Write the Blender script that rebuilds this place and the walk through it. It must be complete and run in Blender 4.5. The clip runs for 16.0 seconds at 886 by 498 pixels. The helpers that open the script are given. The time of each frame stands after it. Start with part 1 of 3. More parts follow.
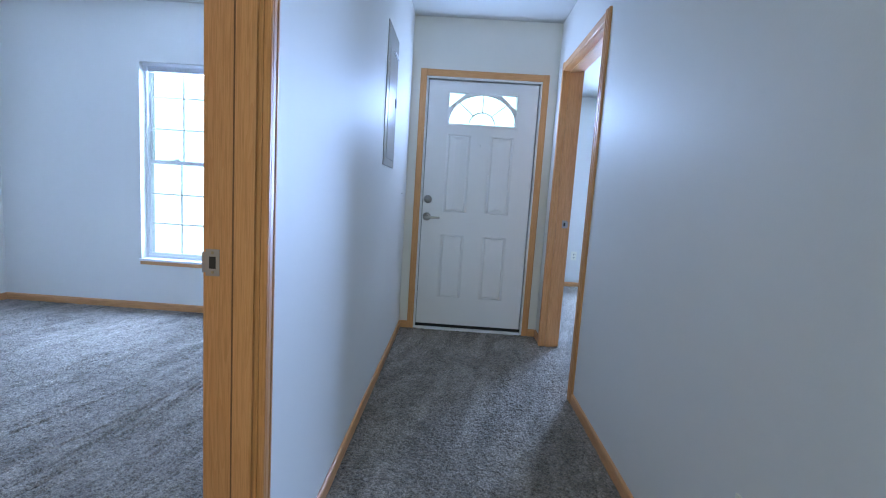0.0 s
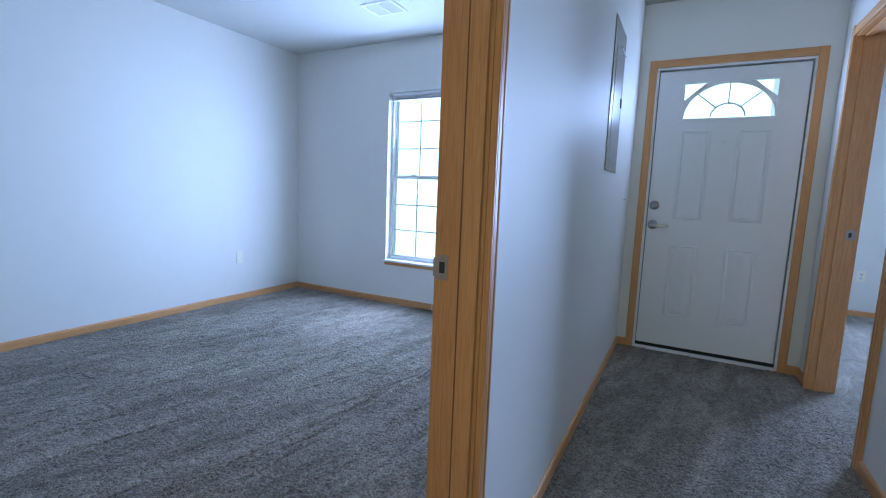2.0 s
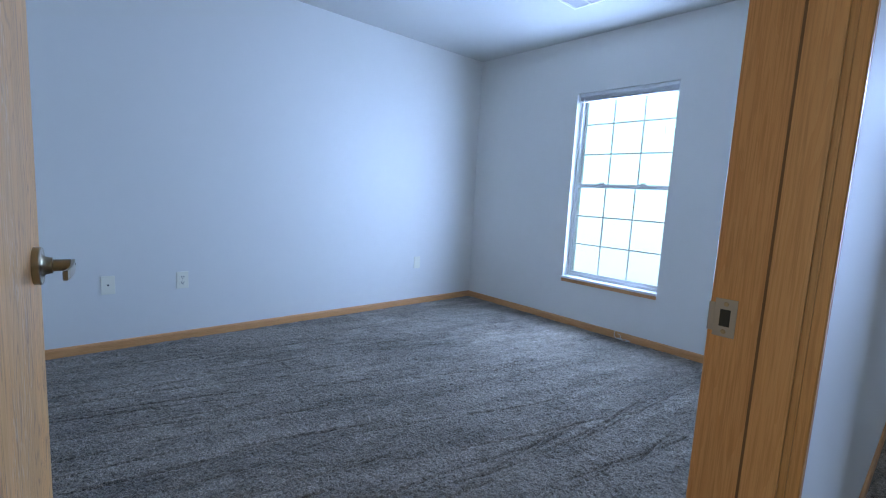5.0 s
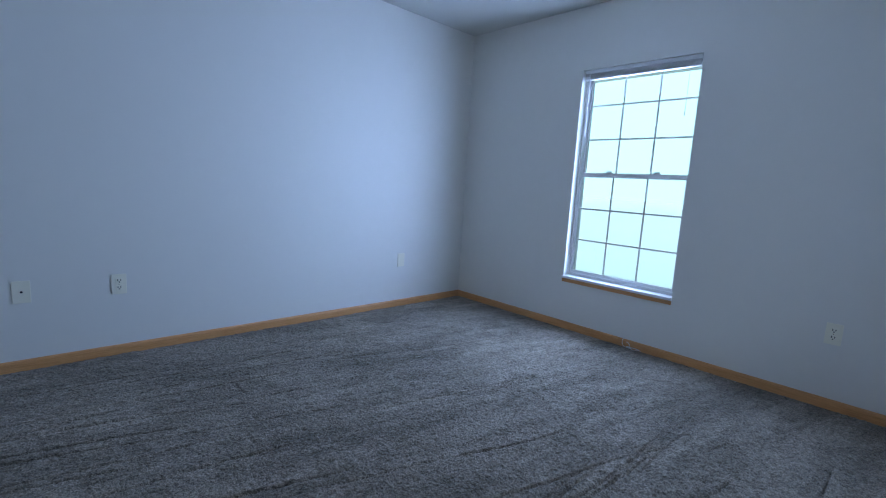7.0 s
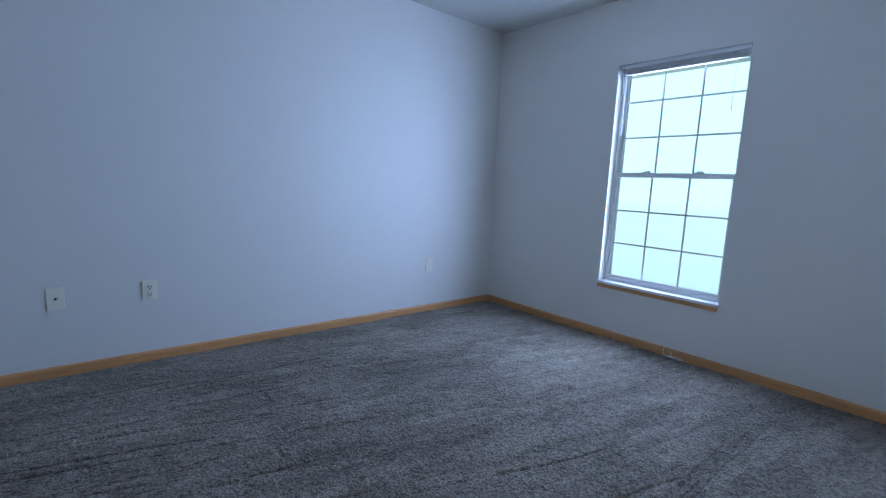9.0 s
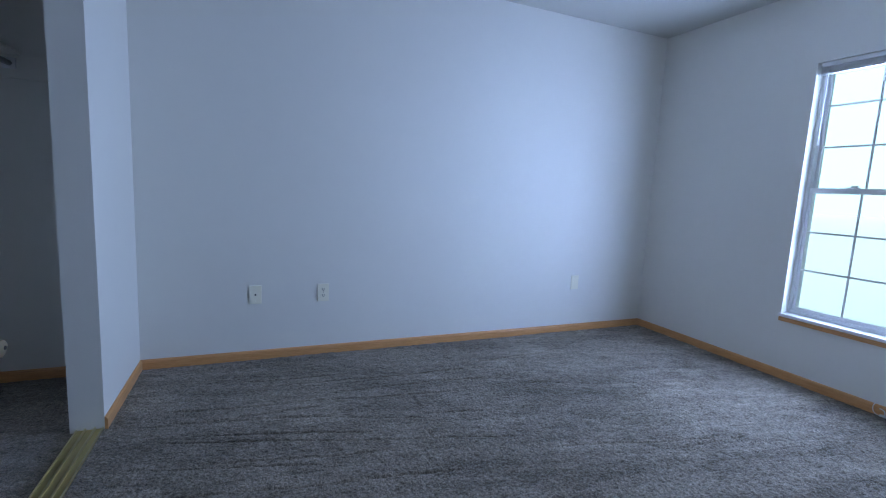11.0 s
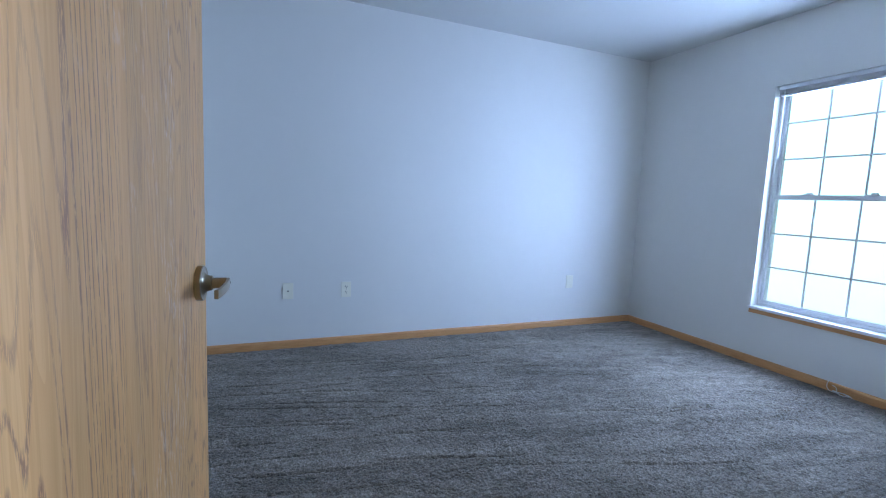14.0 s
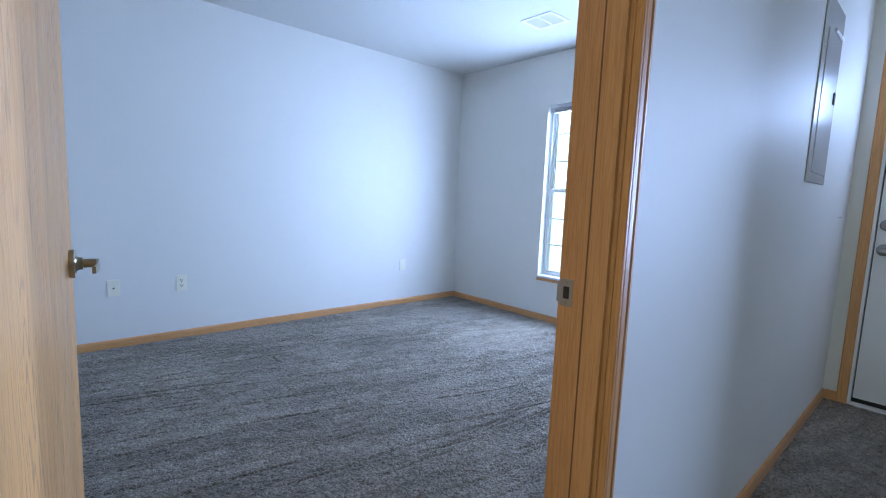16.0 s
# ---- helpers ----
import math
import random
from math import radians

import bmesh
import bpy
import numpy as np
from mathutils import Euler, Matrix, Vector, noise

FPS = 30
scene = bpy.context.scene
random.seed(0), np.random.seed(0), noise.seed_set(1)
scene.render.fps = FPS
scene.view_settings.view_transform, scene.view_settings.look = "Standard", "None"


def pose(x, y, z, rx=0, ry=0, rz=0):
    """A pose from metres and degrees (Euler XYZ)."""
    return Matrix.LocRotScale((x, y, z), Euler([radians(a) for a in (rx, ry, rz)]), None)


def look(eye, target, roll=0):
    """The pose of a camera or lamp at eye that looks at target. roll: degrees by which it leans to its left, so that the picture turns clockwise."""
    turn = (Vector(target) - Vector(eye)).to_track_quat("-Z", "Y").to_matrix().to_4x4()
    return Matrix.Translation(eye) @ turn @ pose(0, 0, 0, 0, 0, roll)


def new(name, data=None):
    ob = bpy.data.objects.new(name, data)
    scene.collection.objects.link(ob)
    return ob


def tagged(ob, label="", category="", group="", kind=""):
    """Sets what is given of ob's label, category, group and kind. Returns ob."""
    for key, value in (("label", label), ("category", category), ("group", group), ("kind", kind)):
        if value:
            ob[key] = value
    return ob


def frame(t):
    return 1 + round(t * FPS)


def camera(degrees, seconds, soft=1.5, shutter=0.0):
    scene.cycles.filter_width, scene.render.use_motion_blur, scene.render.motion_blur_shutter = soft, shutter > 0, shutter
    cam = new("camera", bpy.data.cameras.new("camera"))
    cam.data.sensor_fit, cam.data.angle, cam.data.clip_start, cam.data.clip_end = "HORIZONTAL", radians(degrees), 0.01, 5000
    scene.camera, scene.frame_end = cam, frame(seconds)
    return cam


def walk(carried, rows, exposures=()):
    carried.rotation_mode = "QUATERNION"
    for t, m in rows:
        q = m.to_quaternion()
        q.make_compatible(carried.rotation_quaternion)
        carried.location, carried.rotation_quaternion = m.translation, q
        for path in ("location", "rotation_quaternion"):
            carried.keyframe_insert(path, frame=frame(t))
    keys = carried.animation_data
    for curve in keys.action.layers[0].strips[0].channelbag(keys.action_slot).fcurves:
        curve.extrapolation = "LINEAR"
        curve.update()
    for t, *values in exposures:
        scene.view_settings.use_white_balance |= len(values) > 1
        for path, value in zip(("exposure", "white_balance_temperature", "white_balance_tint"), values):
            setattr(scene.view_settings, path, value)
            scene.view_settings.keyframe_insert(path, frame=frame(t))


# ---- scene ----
cam = camera(88.5, 16.0, soft=1.1)
PATH = [
    (0, (-1.002, 0.674, 1.108), (-1.048, 2.66, 0.871), 3.7),
    (0.5, (-1.002, 0.681, 1.113), (-1.241, 2.652, 0.873), 3.3),
    (1, (-1.009, 0.684, 1.111), (-1.48, 2.613, 0.868), 2.9),
    (1.5, (-1.026, 0.702, 1.11), (-1.734, 2.556, 0.865), 2.7),
    (2, (-1.03, 0.705, 1.107), (-1.956, 2.46, 0.855), 2.2),
    (2.5, (-1.047, 0.717, 1.102), (-2.157, 2.362, 0.856), 1.9),
    (3, (-1.044, 0.714, 1.101), (-2.295, 2.255, 0.86), 2.0),
    (3.5, (-1.04, 0.687, 1.104), (-2.378, 2.154, 0.864), 2.1),
    (4, (-1.054, 0.712, 1.097), (-2.457, 2.116, 0.855), 2.1),
    (4.5, (-1.142, 0.769, 1.088), (-2.596, 2.12, 0.84), 2.6),
    (5, (-1.298, 0.85, 1.097), (-2.779, 2.172, 0.853), 3.1),
    (7.5, (-1.682, 1.201, 1.087), (-3.101, 2.579, 0.797), 3.2),
    (8, (-1.717, 1.221, 1.088), (-3.124, 2.612, 0.794), 2.9),
    (10.5, (-1.748, 1.137, 1.1), (-3.522, 2.026, 0.847), 2.7),
    (11, (-1.756, 1.139, 1.12), (-3.583, 1.909, 0.861), 2.8),
    (11.5, (-1.769, 1.115, 1.12), (-3.632, 1.801, 0.869), 2.8),
    (12, (-1.762, 1.096, 1.114), (-3.643, 1.732, 0.875), 2.8),
    (12.5, (-1.682, 1.079, 1.118), (-3.573, 1.686, 0.888), 2.7),
    (13, (-1.595, 1.041, 1.111), (-3.483, 1.662, 0.887), 3.0),
    (13.5, (-1.493, 1.019, 1.11), (-3.364, 1.692, 0.895), 2.7),
    (14, (-1.387, 0.943, 1.111), (-3.225, 1.702, 0.894), 2.4),
    (14.5, (-1.252, 0.857, 1.101), (-3.047, 1.71, 0.882), 2.1),
    (15, (-1.126, 0.831, 1.113), (-2.871, 1.784, 0.893), 2.0),
    (15.5, (-1.015, 0.803, 1.113), (-2.674, 1.897, 0.889), 2.0),
    (16, (-0.982, 0.789, 1.123), (-2.464, 2.113, 0.897), 2.3),
]
EXPOSURES = [(t, e, k, g) for t, e, k, g in [
    (0, 0.85, 6250, 10), (1.4, 0.62, 6250, 10), (2, 0.38, 6300, 10), (3, 0.28, 6500, 10), (4.2, 0.35, 6500, 10), (5, 0.2, 6400, 10), (7.4, -0.4, 6400, 10),
    (10.5, -0.35, 6500, 12), (11, -0.15, 6600, 13), (11.5, 0.15, 7200, 21), (12.2, 0.3, 7100, 18), (13, 0.25, 6500, 10), (14, 0.2, 6500, 10), (15, 0.1, 6500, 8), (15.5, 0.4, 6600, 11), (16, 0.55, 6600, 11)]]
walk(cam, [(t, look(eye, target, roll)) for t, eye, target, roll in PATH], EXPOSURES)

# ---- plan, metres ----
CEIL = 2.458
NORTH = 4.343            # inner face of the front wall
WEST = -4.752            # bedroom west wall
SOUTH = 0.53             # bedroom south wall, with the closet
BED_E, HALL_W = -1.528, -1.413   # the wall between bedroom and hall
HALL_E, EAST_W = -0.282, -0.163  # the wall between hall and east room
HALL_S = -2.2
CLOSET_S = -0.22
OUT = 0.165              # thickness of outer walls
EAST_N, EAST_E = 6.73, 3.2
WIN = (-3.583, -2.747, 0.425, 2.000)      # bedroom window opening: x0 x1 z0 z1
FRONT = (-1.296, -0.399, 2.018)            # front door opening: x0 x1 head
DOOR_W = (0.700, 1.618)                   # bedroom doorway, along y
DOOR_E = (3.181, 4.100)                    # east doorway, along y
HEAD = 2.045

# ---- world and lamps ----
world = bpy.data.worlds.new("sky")
scene.world = world
world.use_nodes = True
wn = world.node_tree.nodes
sky = wn.new("ShaderNodeTexSky")
sky.sky_type, sky.sun_disc = "NISHITA", False
sky.sun_elevation, sky.sun_rotation = radians(38), radians(160)
wn["Background"].inputs["Strength"].default_value = 0.12
world.node_tree.links.new(sky.outputs["Color"], wn["Background"].inputs["Color"])


def area_lamp(name, eye, target, width, height, watts, color, spread=180):
    data = bpy.data.lights.new(name, "AREA")
    data.shape, data.size, data.size_y, data.energy, data.color = "RECTANGLE", width, height, watts, color
    data.spread = radians(spread)
    ob = new(name, data)
    ob.matrix_world = look(eye, target)
    return tagged(ob, kind="structure")


SKY = (0.412, 0.605, 1.08)
sun_data = bpy.data.lights.new("sun", "SUN")
sun_data.energy, sun_data.angle, sun_data.color = 4.8, radians(10), (0.66, 0.93, 1.0)
sun = new("sun", sun_data)
sun.matrix_world = pose(0, -8, 12, 52, 0, -20)
area_lamp("window_skylight", (-3.165, NORTH + 0.064, 1.21), (-3.165, 0, 1.21), 0.68, 1.44, 67, SKY, 171)
area_lamp("fanlight_skylight", (-0.846, NORTH + 0.004, 1.785), (-0.846, 0, 1.785), 0.52, 0.22, 9, SKY)
# fill light added before the closed end wall, no source seen there
area_lamp("hall_end_fill", (-0.85, HALL_S + 0.02, 1.3), (-0.85, 4, 1.2), 0.9, 1.9, 7, (0.84, 1.0, 0.86), 125)
area_lamp("east_room_skylight", (1.57, 6.86, 1.3), (0.2, 3.9, 1.2), 0.72, 1.4, 98, SKY, 118)


# ---- materials ----
def material(name, color, rough=0.5, metal=0.0, spec=0.5):
    m = bpy.data.materials.new(name)
    m.use_nodes = True
    b = m.node_tree.nodes["Principled BSDF"]
    b.inputs["Base Color"].default_value = (*color, 1)
    b.inputs["Roughness"].default_value = rough
    b.inputs["Metallic"].default_value = metal
    b.inputs["Specular IOR Level"].default_value = spec
    return m


class Graph:
    """Short hand for wiring a material's nodes."""

    def __init__(self, m):
        self.t, self.n = m.node_tree, m.node_tree.nodes
        self.b = self.n["Principled BSDF"]
        self.pos = self.n.new("ShaderNodeTexCoord").outputs["Object"]

    def link(self, a, b):
        self.t.links.new(a, b)
        return b

    def mapped(self, scale, rot=(0, 0, 0), source=None):
        n = self.n.new("ShaderNodeMapping")
        n.inputs["Scale"].default_value = scale
        n.inputs["Rotation"].default_value = rot
        self.link(source or self.pos, n.inputs["Vector"])
        return n.outputs["Vector"]

    def noise(self, scale, detail=3, rough=0.55, vec=None, distort=0.0):
        n = self.n.new("ShaderNodeTexNoise")
        n.inputs["Scale"].default_value = scale
        n.inputs["Detail"].default_value = detail
        n.inputs["Roughness"].default_value = rough
        n.inputs["Distortion"].default_value = distort
        self.link(vec or self.pos, n.inputs["Vector"])
        return n.outputs["Fac"]

    def ramp(self, fac, stops):
        n = self.n.new("ShaderNodeValToRGB")
        while len(n.color_ramp.elements) < len(stops):
            n.color_ramp.elements.new(0.5)
        for e, (p, c) in zip(n.color_ramp.elements, stops):
            e.position, e.color = p, (*c, 1)
        self.link(fac, n.inputs["Fac"])
        return n.outputs["Color"]

    def mix(self, fac, a, b, blend="MIX"):
        n = self.n.new("ShaderNodeMix")
        n.data_type, n.blend_type = "RGBA", blend
        for socket, value in ((n.inputs[0], fac), (n.inputs[6], a), (n.inputs[7], b)):
            if isinstance(value, (int, float)):
                socket.default_value = value
            elif isinstance(value, tuple):
                socket.default_value = (*value, 1)
            else:
                self.link(value, socket)
        return n.outputs[2]

    def math(self, op, a, b):
        n = self.n.new("ShaderNodeMath")
        n.operation = op
        for socket, value in zip(n.inputs, (a, b)):
            if isinstance(value, (int, float)):
                socket.default_value = value
            else:
                self.link(value, socket)
        return n.outputs[0]

    def bump(self, height, strength, distance):
        n = self.n.new("ShaderNodeBump")
        n.inputs["Strength"].default_value = strength
        n.inputs["Distance"].default_value = distance
        self.link(height, n.inputs["Height"])
        if self.b.inputs["Normal"].is_linked:
            self.link(self.b.inputs["Normal"].links[0].from_socket, n.inputs["Normal"])
        self.link(n.outputs["Normal"], self.b.inputs["Normal"])

    def rough(self, fac, low, high):
        n = self.n.new("ShaderNodeMapRange")
        n.inputs["To Min"].default_value, n.inputs["To Max"].default_value = low, high
        self.link(fac, n.inputs["Value"])
        self.link(n.outputs["Result"], self.b.inputs["Roughness"])


def painted(name, color, rough, grain):
    m = material(name, color, rough)
    g = Graph(m)
    a, b, c = g.noise(0.9, 2), g.noise(11, 4), g.noise(160, 3, 0.6)
    dark = tuple(v * 0.94 for v in color)
    g.link(g.mix(g.mix(0.5, a, b), dark, color), g.b.inputs["Base Color"])
    g.bump(b, 0.25, 0.0015)
    g.bump(c, grain, 0.0006)
    g.rough(b, rough - 0.05, rough + 0.07)
    return m


def oak(name, light, dark, scale=1.0, axis="Z", rough=0.36, open_pores=False):
    """Oak with long cathedral figure and short open pores along the given axis."""
    m = material(name, light, rough)
    g = Graph(m)
    along = {"Z": (1, 1, 0.07), "X": (0.07, 1, 1), "Y": (1, 0.07, 1)}[axis]
    pore = {"Z": (1, 1, 0.025), "X": (0.025, 1, 1), "Y": (1, 0.025, 1)}[axis]
    figure = g.noise(9 * scale, 3, 0.5, g.mapped(along), 1.6)
    rings = g.math("FRACT", g.math("MULTIPLY", figure, 11), 0)
    fine = g.noise(190 * scale, 3, 0.7, g.mapped(pore))
    broad = g.noise(2.2, 2, 0.5, g.mapped(along))
    col = g.mix(g.ramp(rings, ((0.0, (0, 0, 0)), (0.7, (0.35, 0.35, 0.35)), (1.0, (1, 1, 1)))), light, dark)
    col = g.mix(g.ramp(fine, ((0.45, (1, 1, 1)), (0.62, (0, 0, 0)))), tuple(v * (0.97 if open_pores else 0.86) for v in dark), col)
    col = g.mix(g.math("MULTIPLY", broad, 0.35), col, tuple(v * 0.8 for v in light))
    if open_pores:
        bands = g.ramp(g.noise(7, 2, 0.5, g.mapped((1, 1, 0.05))), ((0.40, (0.88, 0.88, 0.88)), (0.60, (1.08, 1.06, 1.04))))
        col = g.mix(1.0, col, bands, "MULTIPLY")
        # open pores: short dark strokes, crowded along the growth rings and sparse between them
        grain = g.noise(3.2, 4, 0.45, g.mapped((1, 1, 0.10)), 0.6)
        line = g.ramp(g.math("FRACT", g.math("MULTIPLY", grain, 56), 0), ((0.58, (0, 0, 0)), (0.72, (1, 1, 1)), (0.82, (1, 1, 1)), (0.95, (0, 0, 0))))
        dash = g.ramp(g.noise(900, 2, 0.6, g.mapped((1, 1, 0.07))), ((0.42, (0, 0, 0)), (0.50, (1, 1, 1))))
        crowd = g.ramp(g.noise(4, 2, 0.5, g.mapped((1, 1, 0.25)), 0.8), ((0.36, (0.35, 0.35, 0.35)), (0.52, (1, 1, 1))))
        pores = g.mix(1.0, g.mix(1.0, line, dash, "MULTIPLY"), crowd, "MULTIPLY")
        col = g.mix(g.mix(1.0, pores, (0.8, 0.8, 0.8), "MULTIPLY"), col, (0.30, 0.125, 0.065))
        # pale flecks: wear, plus glare of the gloss coat put into the colour
        worn = g.ramp(g.noise(7, 4, 0.7, g.mapped((1, 1, 0.3)), 1.0), ((0.54, (0, 0, 0)), (0.64, (1, 1, 1))))
        glare_fleck = g.ramp(g.noise(120, 3, 0.7, g.mapped((1, 1, 0.25))), ((0.52, (0, 0, 0)), (0.60, (1, 1, 1))))
        col = g.mix(g.mix(1.0, g.mix(1.0, worn, glare_fleck, "MULTIPLY"), (0.32, 0.32, 0.32), "MULTIPLY"), col, (0.80, 0.72, 0.62))
        g.bump(pores, -0.5, 0.0006)
    g.link(col, g.b.inputs["Base Color"])
    g.bump(fine, 0.25, 0.0006)
    g.rough(fine, rough - 0.04, rough + 0.14)
    return m


WALL = painted("wall_paint", (0.80, 0.785, 0.73), 0.55, 0.35)
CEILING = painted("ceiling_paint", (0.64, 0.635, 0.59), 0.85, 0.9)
OAK = oak("oak_trim", (0.71, 0.365, 0.150), (0.645, 0.30, 0.105), 1.6, "Z")
OAK_X = oak("oak_trim_along_x", (0.71, 0.37, 0.155), (0.645, 0.305, 0.11), 1.6, "X")
OAK_Y = oak("oak_trim_along_y", (0.71, 0.37, 0.155), (0.645, 0.305, 0.11), 1.6, "Y")
VENEER = oak("oak_veneer", (0.78, 0.43, 0.165), (0.71, 0.36, 0.125), 0.8, "Z", 0.38, True)
# colour of the painted shade line beside the door stop
STOP_SHADE = material("stop_edge_shade", (0.20, 0.10, 0.05), 0.8)
DOOR_WHITE = painted("door_enamel", (0.82, 0.82, 0.82), 0.4, 0.15)
VINYL = material("white_vinyl", (0.8, 0.8, 0.8), 0.3)
PLATE = material("ivory_plate", (0.86, 0.83, 0.69), 0.3)
SLOT = material("dark_slot", (0.02, 0.02, 0.02), 0.6)
NICKEL = material("satin_nickel", (0.35, 0.30, 0.21), 0.29, 1.0)
SCREW = material("pale_screw", (0.62, 0.58, 0.45), 0.35, 1.0)
HARDWARE = material("grey_nickel", (0.34, 0.335, 0.33), 0.33, 1.0)
BRASS = material("brass_track", (0.66, 0.55, 0.27), 0.34, 1.0)
# rails are a paler brass than the base plate
RAIL = material("pale_brass_rail", (0.86, 0.80, 0.56), 0.28, 1.0)
HINGE = material("dull_brass", (0.78, 0.62, 0.22), 0.36, 1.0)
STEEL = material("grey_enamel_steel", (0.42, 0.42, 0.41), 0.24)
DUCT = material("grey_duct", (0.8, 0.8, 0.8), 0.6)
STRIKE = material("dull_nickel", (0.36, 0.35, 0.34), 0.45, 1.0)
ALUMINIUM = material("aluminium", (0.7, 0.7, 0.7), 0.35, 1.0)
RUBBER = material("black_rubber", (0.015, 0.015, 0.015), 0.7)
GRASS = painted("pale_ground", (0.86, 0.93, 0.94), 0.9, 0.5)
CABLE = material("white_cable", (0.7, 0.7, 0.68), 0.4)

GLASS = bpy.data.materials.new("clear_glass")
GLASS.use_nodes = True
gb = GLASS.node_tree.nodes["Principled BSDF"]
gb.inputs["Transmission Weight"].default_value = 1.0
gb.inputs["Roughness"].default_value = 0.0
gb.inputs["IOR"].default_value = 1.0
gb.inputs["Base Color"].default_value = (0.96, 0.99, 0.99, 1)


def carpet_material():
    m = material("grey_carpet", (0.17, 0.16, 0.15), 0.95, 0, 0.1)
    g = Graph(m)
    g.b.inputs["Sheen Weight"].default_value = 0.28
    g.b.inputs["Sheen Roughness"].default_value = 0.35
    swept = g.mapped((1, 1, 1), (0, 0, radians(11)))
    tuft = g.noise(200, 2, 0.8)
    loop = g.noise(80, 1, 0.5)
    patch = g.noise(2.6, 3, 0.6, g.mapped((1, 0.45, 1), source=swept), 0.6)
    lane = g.noise(9, 2, 0.4, g.mapped((1, 0.08, 1), source=swept), 0.3)
    rake = g.noise(34, 3, 0.6, g.mapped((1, 0.10, 1), source=swept), 0.6)
    clump = g.noise(24, 3, 0.7, g.mapped((1, 0.6, 1), source=swept), 0.5)
    col = g.ramp(tuft, ((0.36, (0.060, 0.051, 0.041)), (0.5, (0.190, 0.164, 0.128)), (0.64, (0.45, 0.388, 0.306))))
    col = g.mix(0.4, col, g.ramp(loop, ((0.34, (0.040, 0.034, 0.027)), (0.66, (0.36, 0.304, 0.250)))))
    lean = g.ramp(g.mix(0.5, patch, lane), ((0.38, (0.88, 0.88, 0.87)), (0.62, (1.36, 1.36, 1.36))))
    swath = g.ramp(g.noise(4.2, 5, 0.65, g.mapped((1, 0.4, 1), source=swept), 1.2), ((0.465, (0.92, 0.92, 0.91)), (0.51, (1.17, 1.17, 1.18))))
    lean = g.mix(1.0, lean, swath, "MULTIPLY")
    # light on raised tufts and shade in furrows are put into the colour too
    lean = g.mix(1.0, lean, g.ramp(clump, ((0.40, (0.87, 0.87, 0.86)), (0.60, (1.14, 1.14, 1.15)))), "MULTIPLY")
    lean = g.mix(1.0, lean, g.ramp(rake, ((0.34, (0.80, 0.80, 0.79)), (0.43, (1.0, 1.0, 1.0)), (0.64, (1.08, 1.08, 1.08)))), "MULTIPLY")
    g.link(g.mix(1.0, col, lean, "MULTIPLY"), g.b.inputs["Base Color"])
    g.bump(rake, 0.25, 0.010)
    g.bump(clump, 0.3, 0.008)
    g.bump(loop, 1.0, 0.008)
    g.bump(tuft, 1.0, 0.006)
    return m


CARPET = carpet_material()


# ---- mesh helpers ----
def add_box(bm, x0, x1, y0, y1, z0, z1, bevel=0.0):
    """Adds one box, its edges bevelled, to bm."""
    made = bmesh.ops.create_cube(bm, size=1.0)["verts"]
    for v in made:
        v.co = Vector((x0 if v.co.x < 0 else x1, y0 if v.co.y < 0 else y1, z0 if v.co.z < 0 else z1))
    if bevel:
        edges = list({e for v in made for e in v.link_edges})
        bmesh.ops.bevel(bm, geom=edges, offset=bevel, segments=2, profile=0.7, affect="EDGES", clamp_overlap=True)
    return bm


def boxes(*items, bevel=0.0):
    bm = bmesh.new()
    for b in items:
        add_box(bm, *b, bevel=bevel)
    return bm


def sweep(bm, profile, a, b, out, up):
    """Extrudes a closed profile of (out, up) pairs from point a to b."""
    a, b, out, up = Vector(a), Vector(b), Vector(out), Vector(up)
    rings = [[bm.verts.new(p + out * u + up * v) for u, v in profile] for p in (a, b)]
    n = len(profile)
    for i in range(n):
        bm.faces.new((rings[0][i], rings[0][(i + 1) % n], rings[1][(i + 1) % n], rings[1][i]))
    bm.faces.new(rings[0])
    bm.faces.new(list(reversed(rings[1])))
    bmesh.ops.recalc_face_normals(bm, faces=bm.faces)
    return bm


def disc(bm, centre, axis, profile, sides=32):
    """Turns a profile of (radius, height) round the axis through centre."""
    turn = Vector(axis).to_track_quat("Z", "Y").to_matrix()
    rings = []
    for r, h in profile:
        rings.append([bm.verts.new(Vector(centre) + turn @ Vector((r * math.cos(k * math.tau / sides), r * math.sin(k * math.tau / sides), h))) for k in range(sides)])
    for lo, hi in zip(rings, rings[1:]):
        for k in range(sides):
            bm.faces.new((lo[k], lo[(k + 1) % sides], hi[(k + 1) % sides], hi[k]))
    bm.faces.new(list(reversed(rings[0])))
    bm.faces.new(rings[-1])
    bmesh.ops.recalc_face_normals(bm, faces=bm.faces)
    return bm


def part(name, bm, mat, parent=None, label="", smooth=False, kind=""):
    """Links a bmesh as one mesh object, under a thing or part if one is given."""
    me = bpy.data.meshes.new(name)
    bm.to_mesh(me)
    bm.free()
    me.materials.append(mat)
    if smooth:
        me.shade_smooth()
        me.set_sharp_from_angle(angle=radians(40))
    ob = new(name, me)
    if parent is not None:
        ob.parent = parent
    return tagged(ob, label=label, kind=kind)


def structure(name, bm, mat, label, parent=None):
    return part(name, bm, mat, parent, label, kind="structure")


def thing(name, at, label, category, group="", kind=""):
    ob = new(name)
    ob.matrix_world = at
    return tagged(ob, label, category, group, kind)


